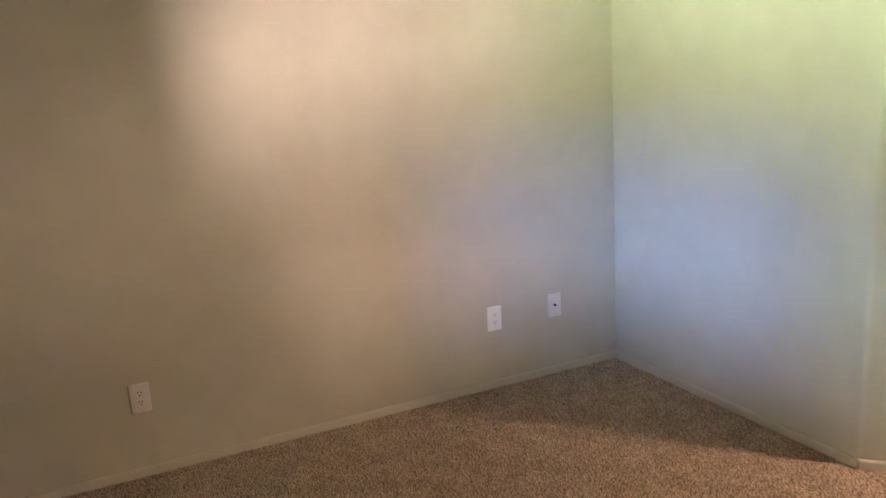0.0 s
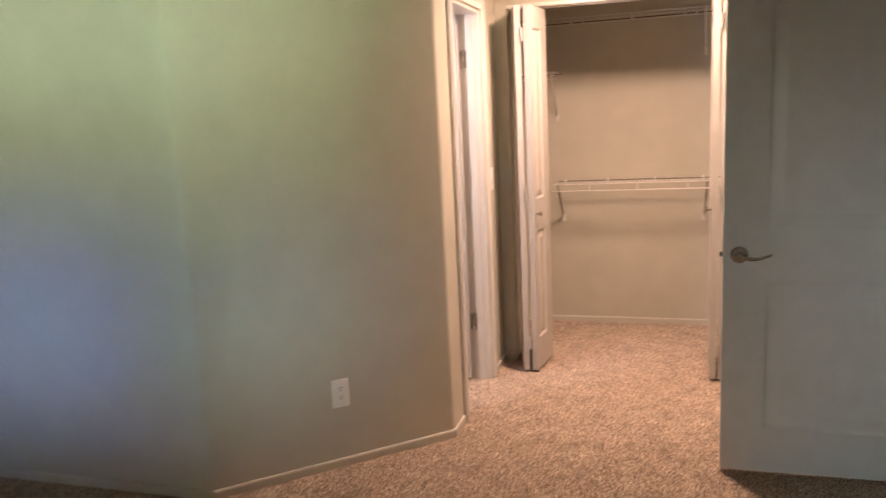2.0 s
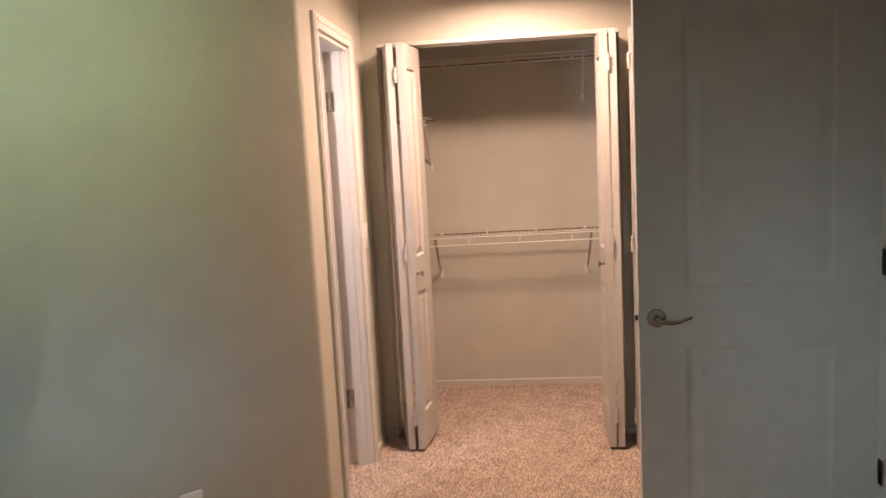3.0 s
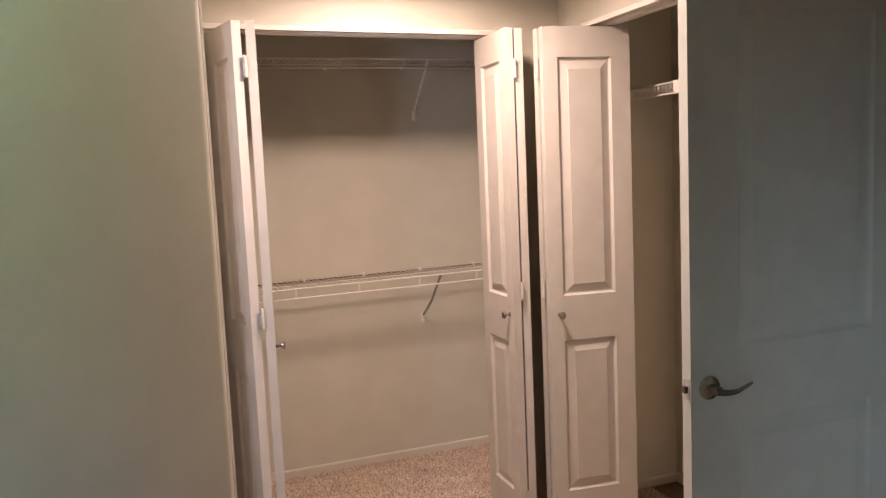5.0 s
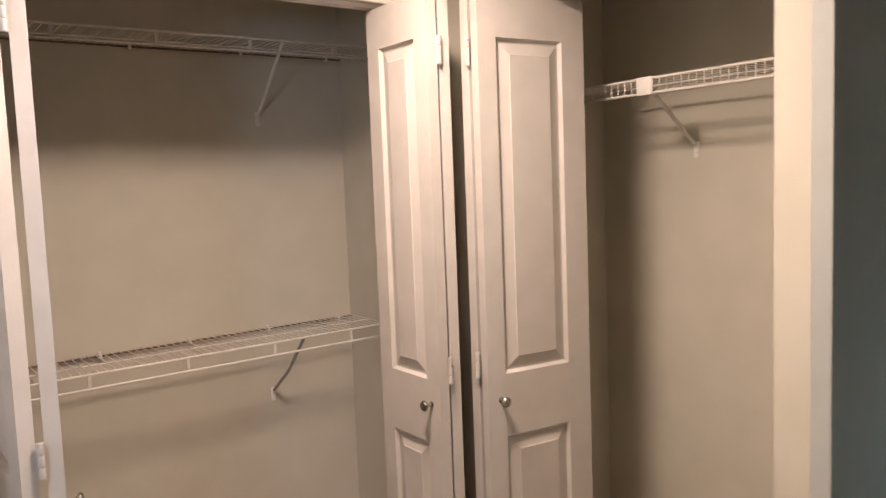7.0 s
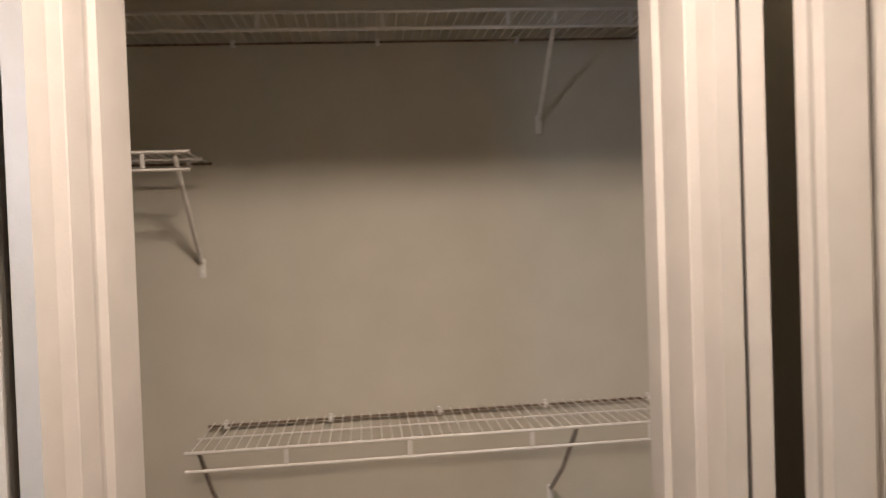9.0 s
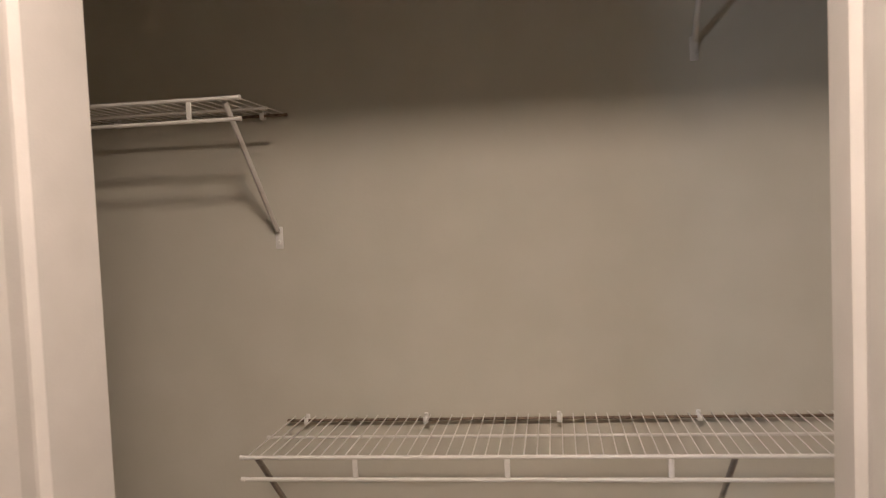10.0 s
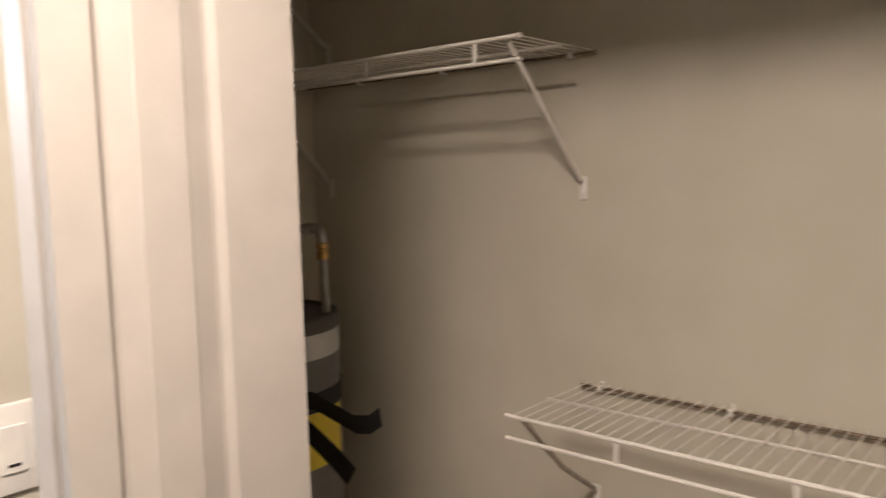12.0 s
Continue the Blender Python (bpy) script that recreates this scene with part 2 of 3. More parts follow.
bm = bmesh.new()
box(bm, -2.6, 3.3, -6.4, 1.2, -0.12, 0.0)
structure("floor", bm, BACKING, "tan and brown flecked cut-pile carpet floor", "floor")
bm = bmesh.new()
box(bm, -2.6, 3.3, -6.4, 1.2, H, H + 0.12)
structure("ceiling", bm, CEIL, "flat white painted ceiling", "ceiling")
bm = bmesh.new()
prism(bm, ((AX, BY + 0.12), (BC[0] - 0.05, BY + 0.12), (LX - 0.12, -0.98), (LX - 0.12, DY0), (LX - 0.12, DY1), (LX - 0.12, CY), (AX, CY)), 0.0, 0.012)
structure("bathroom_floor", bm, VINYL, "pale vinyl bathroom floor behind the doorway", "floor")

bm = bmesh.new()
box(bm, AX - 0.12, AX, SY, 0.24, 0, H)
structure("wall_west", bm, WALL, "greige painted bedroom wall with orange-peel texture", "wall")

# alcove wall, diagonal wall and its rounded corners in one piece
bm = bmesh.new()


def rounded(corner, d0, d1, r=0.018, n=4):
    """Points round a corner between two unit directions that lead away from it."""
    c, a, b = Vector(corner), Vector(d0), Vector(d1)
    out = []
    for i in range(n + 1):
        t = i / n
        p0, p1 = c + a * r * (1 - t), c + b * r * t
        out.append(tuple(p0.lerp(p1, t)))
    return out


diag = (Vector(EC) - Vector(BC)).normalized()
pts = [(AX, BY)] + rounded(BC, (-1, 0), diag) + rounded(EC, -diag, (0, 1)) + [(LX, DY0), (LX - 0.12, DY0), (LX - 0.12, -0.98), (BC[0] - 0.05, BY + 0.12), (AX, BY + 0.12)]
prism(bm, pts, 0, H)
structure("wall_diagonal", bm, WALL, "greige alcove wall turning into a diagonal wall", "wall", True)

bm = bmesh.new()
box(bm, LX - 0.12, LX, DY0, DY1, 2.05, H)
box(bm, LX - 0.12, LX, DY1, CY, 0, H)
structure("wall_passage", bm, WALL, "greige passage wall round the bathroom doorway", "wall")

C1X0, C1X1, HEAD = -0.06, 1.17, 2.092
bm = bmesh.new()
cut_wall(bm, "y", CY, CY + 0.12, AX, 2.13, C1X0, C1X1, HEAD)
structure("wall_closet_front", bm, WALL, "cream-lit wall with the wide closet opening", "wall")
bm = bmesh.new()
box(bm, -0.94, RX + 0.12, 1.0, 1.12, 0, H)
structure("wall_closet_back", bm, WALL, "plain greige closet back wall", "wall")
bm = bmesh.new()
box(bm, -0.94, -0.82, CY + 0.12, 1.0, 0, H)
structure("wall_closet_west", bm, WALL, "dim closet side wall by the water heater", "wall")
bm = bmesh.new()
box(bm, RX, RX + 0.12, CY + 0.12, 1.0, 0, H)
structure("wall_closet_east", bm, WALL, "plain greige closet side wall", "wall")

C2Y0, C2Y1 = -0.90, -0.09
bm = bmesh.new()
cut_wall(bm, "x", RX, RX + 0.12, -1.147, CY, C2Y0, C2Y1, HEAD)
structure("wall_second_closet_front", bm, WALL, "greige wall with the narrow closet opening", "wall")
bm = bmesh.new()
box(bm, 2.01, 2.13, -1.147, CY, 0, H)
structure("wall_second_closet_back", bm, WALL, "greige back wall of the narrow closet", "wall")
bm = bmesh.new()
box(bm, RX + 0.12, 2.01, -1.147, -1.027, 0, H)
structure("wall_second_closet_side", bm, WALL, "greige side wall of the narrow closet", "wall")

bm = bmesh.new()
cut_wall(bm, "x", SX, SX + 0.12, SY, -1.147, EY0, EY1, 2.06)
structure("wall_east", bm, WALL, "greige bedroom wall with the entry doorway", "wall")
bm = bmesh.new()
box(bm, SX + 0.12, 3.2, EY0 - 0.3, EY0 - 0.18, 0, H)
box(bm, 3.08, 3.2, EY0 - 0.18, -1.0, 0, H)
box(bm, SX + 0.12, 3.08, -1.147, -1.03, 0, H)
structure("wall_hallway", bm, WALL, "plain hallway walls behind the entry door", "wall")

WX0, WX1, WZ0, WZ1 = 0.02, 0.38, 1.0, 1.45
bm = bmesh.new()
box(bm, AX, WX0, SY - 0.12, SY, 0, H)
box(bm, WX1, SX + 0.12, SY - 0.12, SY, 0, H)
box(bm, WX0, WX1, SY - 0.12, SY, 0, WZ0)
box(bm, WX0, WX1, SY - 0.12, SY, WZ1, H)
structure("wall_south", bm, WALL, "greige bedroom wall with the window", "wall")

bm = bmesh.new()
box(bm, -300, 300, -300, 300, -0.2, -0.13)
structure("ground", bm, GRASS, "sunlit lawn outside the window", "ground")

# window
win = tagged(new("window_1"), "small white framed window in the bedroom wall", "window", kind="structure")
win.matrix_basis = pose(0.2, SY - 0.06, 0)
bm = bmesh.new()
for x0, x1, z0, z1 in ((-0.18, -0.16, 1.0, 1.45), (0.16, 0.18, 1.0, 1.45), (-0.16, 0.16, 1.0, 1.02), (-0.16, 0.16, 1.43, 1.45)):
    box(bm, x0, x1, -0.03, 0.03, z0, z1)
part("window_frame", bm, PLASTIC, win)
bm = bmesh.new()
box(bm, -0.16, 0.16, -0.003, 0.003, 1.02, 1.43)
pane = part("pane", bm, GLASS, win)
pane.visible_shadow = False

# ---- baseboards ----


def baseboard(name, runs):
    """Low boards along the walls: each run goes from a to b with the room on its right."""
    bm = bmesh.new()
    for a, b in runs:
        a, b = Vector(a), Vector(b)
        d = (b - a).normalized()
        n = Vector((d.y, -d.x))
        prof = ((0, 0), (0.011, 0), (0.011, 0.034), (0.008, 0.041), (0.0, 0.043))
        vs = [[bm.verts.new((*(p + n * (q - 0.001)), z)) for q, z in prof] for p in (a, b)]
        k = len(prof)
        for i in range(k):
            bm.faces.new((vs[0][i], vs[0][(i + 1) % k], vs[1][(i + 1) % k], vs[1][i]))
        bm.faces.new(vs[0])
        bm.faces.new(vs[1])
    return structure(name, bm, BASEP, "low cream painted baseboard on the carpet", "baseboard")


baseboard("baseboard_bedroom", [((AX, SY), (AX, BY)), ((AX, BY), BC), (BC, EC), (EC, (LX, DY0 - 0.062)), ((SX, EY0 - 0.06), (SX, SY)), ((SX, SY), (AX, SY))])
baseboard("baseboard_passage", [((LX, DY1 + 0.062), (LX, CY)), ((LX, CY), (C1X0, CY)), ((C1X1, CY), (RX, CY)), ((RX, CY), (RX, C2Y1))])
baseboard("baseboard_closet", [((C1X0, CY + 0.12), (-0.82, CY + 0.12)), ((-0.82, CY + 0.12), (-0.82, 1.0)), ((-0.82, 1.0), (RX, 1.0)), ((RX, 1.0), (RX, CY + 0.12))])
baseboard("baseboard_second_closet", [((RX + 0.12, CY), (2.01, CY)), ((2.01, CY), (2.01, -1.027)), ((2.01, -1.027), (RX + 0.12, -1.027))])

# ---- bathroom doorway ----
bm = bmesh.new()
x0, x1 = LX, LX + 0.016
for y0, y1, z0, z1 in ((DY0 - 0.06, DY0, 0, 2.11), (DY1, DY1 + 0.06, 0, 2.11), (DY0, DY1, 2.05, 2.11)):
    box(bm, x0 - 0.001, x1, y0, y1, z0, z1, 0.004)
    if z0 == 0:
        ya = y0 + (0.012 if y0 < DY0 else 0.03)
        box(bm, x1 - 0.004, x1 + 0.004, ya, ya + 0.018, 0, 2.10, 0.003)
    else:
        box(bm, x1 - 0.004, x1 + 0.004, y0, y1, 2.078, 2.096, 0.003)
structure("trim_bathroom_casing", bm, TRIM, "white moulded casing round the bathroom doorway", "door casing")
bm = bmesh.new()
box(bm, LX - 0.12, LX, DY0, DY0 + 0.018, 0, 2.05)
box(bm, LX - 0.12, LX, DY1 - 0.018, DY1, 0, 2.05)
box(bm, LX - 0.12, LX, DY0 + 0.018, DY1 - 0.018, 2.032, 2.05)
box(bm, LX - 0.07, LX - 0.03, DY1 - 0.03, DY1 - 0.018, 0, 2.032)
box(bm, LX - 0.07, LX - 0.03, DY0 + 0.018, DY0 + 0.03, 0, 2.032)
structure("trim_bathroom_jamb", bm, TRIM, "white painted door jamb with stop", "door jamb")

# ---- panelled doors ----


def panel_slab(w, z0, z1, t, panels, rings, m=None, edge=0.002):
    """A slab along +x with moulded raised panels on both faces."""
    bm = bmesh.new()
    xs = sorted({0.0, w, *[p for q in panels for p in q[:2]]})
    zs = sorted({z0, z1, *[p for q in panels for p in q[2:]]})
    for y, s in ((0.0, 1), (t, -1)):
        for xa, xb in zip(xs, xs[1:]):
            for za, zb in zip(zs, zs[1:]):
                hit = [q for q in panels if q[0] <= xa and xb <= q[1] and q[2] <= za and zb <= q[3]]
                if not hit:
                    bm.faces.new([bm.verts.new((x, y, z)) for x, z in ((xa, za), (xb, za), (xb, zb), (xa, zb))])
                    continue
                loops = []
                for off, depth in rings:
                    loops.append([bm.verts.new((x, y + s * depth, z)) for x, z in
                                  ((xa + off, za + off), (xb - off, za + off), (xb - off, zb - off), (xa + off, zb - off))])
                for a, b in zip(loops, loops[1:]):
                    for k in range(4):
                        bm.faces.new((a[k], a[(k + 1) % 4], b[(k + 1) % 4], b[k]))
                bm.faces.new(loops[-1])
    for x in (0.0, w):
        bm.faces.new([bm.verts.new((x, y, z)) for y, z in ((0, z0), (t, z0), (t, z1), (0, z1))])
    for z in (z0, z1):
        bm.faces.new([bm.verts.new((x, y, z)) for x, y in ((0, 0), (w, 0), (w, t), (0, t))])
    bmesh.ops.remove_doubles(bm, verts=bm.verts, dist=1e-5)
    if edge:
        rim = [e for e in bm.edges if len(e.link_faces) == 2 and abs(e.link_faces[0].normal.dot(e.link_faces[1].normal)) < 0.1
               and all((abs(v.co.x) < 1e-5 or abs(v.co.x - w) < 1e-5 or abs(v.co.z - z0) < 1e-5 or abs(v.co.z - z1) < 1e-5) for v in e.verts)]
        bmesh.ops.recalc_face_normals(bm, faces=bm.faces)
        bmesh.ops.bevel(bm, geom=rim, offset=edge, segments=2, affect="EDGES", profile=0.5)
    if m:
        bmesh.ops.transform(bm, matrix=m, verts=bm.verts)
    return bm


RINGS = ((0, 0), (0.002, 0.003), (0.008, 0.0105), (0.014, 0.0105), (0.043, 0.002), (0.045, 0.0))
LEAF_T = 0.032


def butt_hinge(bm, h=0.075):
    """Barrel of three knuckles with two thin leaves, upright round the origin."""
    for i in range(3):
        za = -h / 2 + i * h / 3
        lathe(bm, ((0, za + 0.001), (0.0055, za + 0.001), (0.006, za + 0.003), (0.006, za + h / 3 - 0.003), (0.0055, za + h / 3 - 0.001), (0, za + h / 3 - 0.001)), 10)
    box(bm, -0.008, 0.008, -0.0012, 0.0012, -h / 2, h / 2)


def round_knob(parent, m):
    """A small turned cupboard knob that stands out along local -y."""
    bm = bmesh.new()
    turn = Matrix.Rotation(radians(90), 4, "X")
    lathe(bm, ((0, 0), (0.009, 0), (0.009, 0.002), (0.0055, 0.004), (0.0048, 0.016), (0.009, 0.019), (0.0145, 0.023), (0.0155, 0.027), (0.0125, 0.0315), (0.006, 0.0335), (0, 0.034)), 20, turn)
    return part("knob", bm, DULL_NICKEL, parent, "round brushed nickel knob", True, m)


def bifold(name, fold, w, a_guide, a_pivot, z0, z1, panels, knob_side, knob_z, label, hinge_side, stile=0.075, inset=0.0):
    """Two leaves folded together; fold is the outer end. Angles give each leaf's way back from the fold."""
    door = thing(name, pose(*fold, 0), label, "bifold door", "bifold closet doors")
    pan = [(stile, w - stile - inset, a, b) for a, b in panels]
    for which, (ang, off) in enumerate((a_guide, a_pivot)):
        bm = panel_slab(w, z0, z1, LEAF_T, pan, RINGS)
        leaf = part("leaf", bm, DOORP, door, "", False, pose(off[0], off[1], 0, 0, 0, ang))
        if which == 0:
            y = 0.0 if knob_side < 0 else LEAF_T
            m = pose(0.042, y, knob_z) if knob_side < 0 else pose(0.042, y, knob_z, 0, 0, 180)
            round_knob(leaf, m)
        bm = bmesh.new()
        lathe(bm, ((0, z1 - 0.002), (0.011, z1 - 0.002), (0.011, z1 + 0.003), (0.0045, z1 + 0.004), (0.0045, HEAD - 0.0125), (0, HEAD - 0.0125)), 12, pose(w - 0.03, LEAF_T / 2, 0))
        part("track_pin", bm, PLASTIC, leaf, "white track pin", True)
    for z in (z1 - 0.155, 0.5 * (z0 + z1), z0 + 0.165):
        bm = bmesh.new()
        butt_hinge(bm)
        part("hinge", bm, DOORP, door, "white painted hinge", True, pose(hinge_side[0], hinge_side[1], z))
    return door


ZB0, ZB1 = 0.022, 2.074
PAN1 = ((0.208, 0.836), (1.018, 1.957))
# wide closet, west pair: guide leaf shows its face to the room
bifold("bifold_door", (0.066, -0.14), 0.305, (82, (0.044, 0.0)), (104, (-0.004, 0.003)), ZB0, ZB1, PAN1, -1, 0.935,
       "white two-panel bifold closet door folded open", (0.003, -0.006), 0.054, 0.05)
# wide closet, east pair
bifold("bifold_door", (1.088, -0.142), 0.305, (89.5, (-0.004, 0.0)), (83, (0.037, 0.0)), ZB0, ZB1, PAN1, 1, 0.95,
       "white two-panel bifold closet door folded beside the second closet", (0.0, -0.006), 0.062)
# second closet: wider leaves, one pair
bifold("bifold_door", (1.187, -0.152), 0.37, (-6.5, (0.0, -0.036)), (0.5, (0.0, 0.004)), ZB0, ZB1, PAN1, -1, 0.945,
       "wide white two-panel bifold door of the narrow closet", (-0.006, 0.0), 0.06, 0.022)

# head tracks
bm = bmesh.new()
box(bm, C1X0, C1X1, CY + 0.035, CY + 0.065, HEAD - 0.012, HEAD)
box(bm, C1X0 + 0.002, C1X1 - 0.002, CY - 0.004, CY + 0.002, HEAD - 0.004, HEAD + 0.016, 0.002)
structure("trim_track_wide", bm, TRIM, "white metal bifold track under the closet head", "door track")
bm = bmesh.new()
box(bm, RX + 0.045, RX + 0.075, C2Y0, C2Y1, HEAD - 0.012, HEAD)
box(bm, RX - 0.004, RX + 0.002, C2Y0 + 0.002, C2Y1 - 0.002, HEAD - 0.004, HEAD + 0.016, 0.002)
structure("trim_track_narrow", bm, TRIM, "white metal bifold track under the closet head", "door track")

# ---- bathroom door, opened inward ----
door = tagged(new("door_1"), "white flat bathroom door standing open inward", "door", kind="structure")
door.matrix_basis = pose(LX - 0.108, DY1 - 0.021, 0, 0, 0, 184)
part("leaf", panel_slab(0.53, 0.028, 2.03, 0.035, [(0.09, 0.44, 0.22, 0.83), (0.09, 0.44, 1.04, 1.93)], RINGS), DOORP, door, "", True, pose(0.002, 0.017, 0))
for z in (0.345, 1.80):
    bm = bmesh.new()
    box(bm, -0.001, 0.036, -0.0015, 0.0015, -0.045, 0.045, 0.0006)
    lathe(bm, ((0, -0.048), (0.005, -0.048), (0.0055, 0.048), (0, 0.048)), 10)
    part("hinge", bm, DULL_NICKEL, door, "dull nickel hinge", True, pose(-0.035, 0.0, z, 0, 0, 0))

# ---- entry door, standing open ----
frame_bm = bmesh.new()
box(frame_bm, SX - 0.001, SX + 0.121, EY1 - 0.018, EY1, 0, 2.06)
box(frame_bm, SX - 0.001, SX + 0.121, EY0, EY0 + 0.018, 0, 2.06)
box(frame_bm, SX - 0.001, SX + 0.121, EY0 + 0.018, EY1 - 0.018, 2.042, 2.06)
box(frame_bm, SX + 0.04, SX + 0.075, EY1 - 0.03, EY1 - 0.018, 0, 2.042)
box(frame_bm, SX - 0.016, SX - 0.001, EY0 - 0.055, EY0 + 0.006, 0, 2.11, 0.004)
box(frame_bm, SX - 0.016, SX - 0.001, EY0 + 0.006, EY1 - 0.006, 2.05, 2.11, 0.004)
box(frame_bm, SX - 0.016, SX - 0.001, EY1 - 0.006, EY1 + 0.055, 0, 2.11, 0.004)
structure("trim_entry_frame", frame_bm, TRIM, "white painted frame of the entry doorway", "door frame")

DW = 0.804
entry = tagged(new("door_2"), "grey-white two-panel entry door standing open", "door", kind="structure")
entry.matrix_basis = pose(SX - 0.017, -1.182, 0, 0, 0, 180)
SHALLOW = ((0, 0), (0.004, 0.002), (0.013, 0.006), (0.024, 0.006), (0.055, 0.0015), (0.058, 0.0005))
part("leaf", panel_slab(DW, 0.02, 2.05, 0.035, [(0.147, 0.645, 0.205, 0.815), (0.147, 0.645, 1.022, 1.935)], SHALLOW), GREYP, entry)
for side in (1, -1):
    y = 0.035 if side > 0 else 0.0
    bm = bmesh.new()
    turn = pose(DW - 0.06, y, 0.922, -90 * side)
    lathe(bm, ((0, 0), (0.033, 0), (0.0335, 0.003), (0.031, 0.007), (0.022, 0.0105), (0.013, 0.012), (0.0115, 0.03), (0.012, 0.042), (0.0, 0.044)), 28, turn)
    rose = part("lever_handle", bm, DULL_NICKEL, entry, "brushed nickel wave lever on a round rose", True)
    bm = bmesh.new()
    n = 16
    rings = []
    for i in range(n + 1):
        t = i / n
        x = DW - 0.06 + 0.012 - 0.128 * t
        z = 0.922 - 0.011 * math.sin(t * math.pi) + 0.006 * max(0, t - 0.55) / 0.45
        yy = y + side * (0.04 - 0.006 * t)
        hz = 0.0105 - 0.006 * t
        hy = 0.0075 - 0.0035 * t
        rings.append([bm.verts.new((x, yy + hy * math.cos(a), z + hz * math.sin(a))) for a in [k * math.pi / 5 for k in range(10)]])
    for a, b in zip(rings, rings[1:]):
        for k in range(10):
            bm.faces.new((a[k], a[(k + 1) % 10], b[(k + 1) % 10], b[k]))
    bm.faces.new(rings[0])
    bm.faces.new(rings[-1])
    part("lever", bm, DULL_NICKEL, rose, "", True)
bm = bmesh.new()
box(bm, DW - 0.001, DW + 0.0015, 0.005, 0.03, 0.922 - 0.028, 0.922 + 0.028, 0.0008)
plate = part("latch_plate", bm, DOORP, entry, "painted latch plate")
bm = bmesh.new()
prism(bm, ((DW + 0.001, 0.010), (DW + 0.012, 0.013), (DW + 0.012, 0.025), (DW + 0.001, 0.025)), 0.922 - 0.009, 0.922 + 0.009)
part("latch_bolt", bm, TANKTOP, plate, "dark spring latch bolt")
for z in (0.345, 1.09, 1.835):
    bm = bmesh.new()
    box(bm, -0.0016, 0.0005, 0.002, 0.034, -0.045, 0.045, 0.0006)
    box(bm, -0.0155, -0.0130, 0.0135, 0.0455, -0.045, 0.045, 0.0006)
    lathe(bm, ((0, -0.048), (0.006, -0.048), (0.0065, 0.048), (0, 0.048)), 10, pose(-0.008, -0.004, 0))
    hinge = part("hinge", bm, NICKEL, entry, "brushed nickel butt hinge", True, pose(0, 0, z))
    bm = bmesh.new()
    for dz, dy in ((-0.03, 0.012), (0.0, 0.022), (0.03, 0.012)):
        lathe(bm, ((0, 0), (0.0042, 0), (0.003, 0.0016), (0, 0.002)), 10, pose(-0.0016, dy, dz, 0, -90))
    part("screws", bm, STEEL, hinge, "bright screw heads", True)

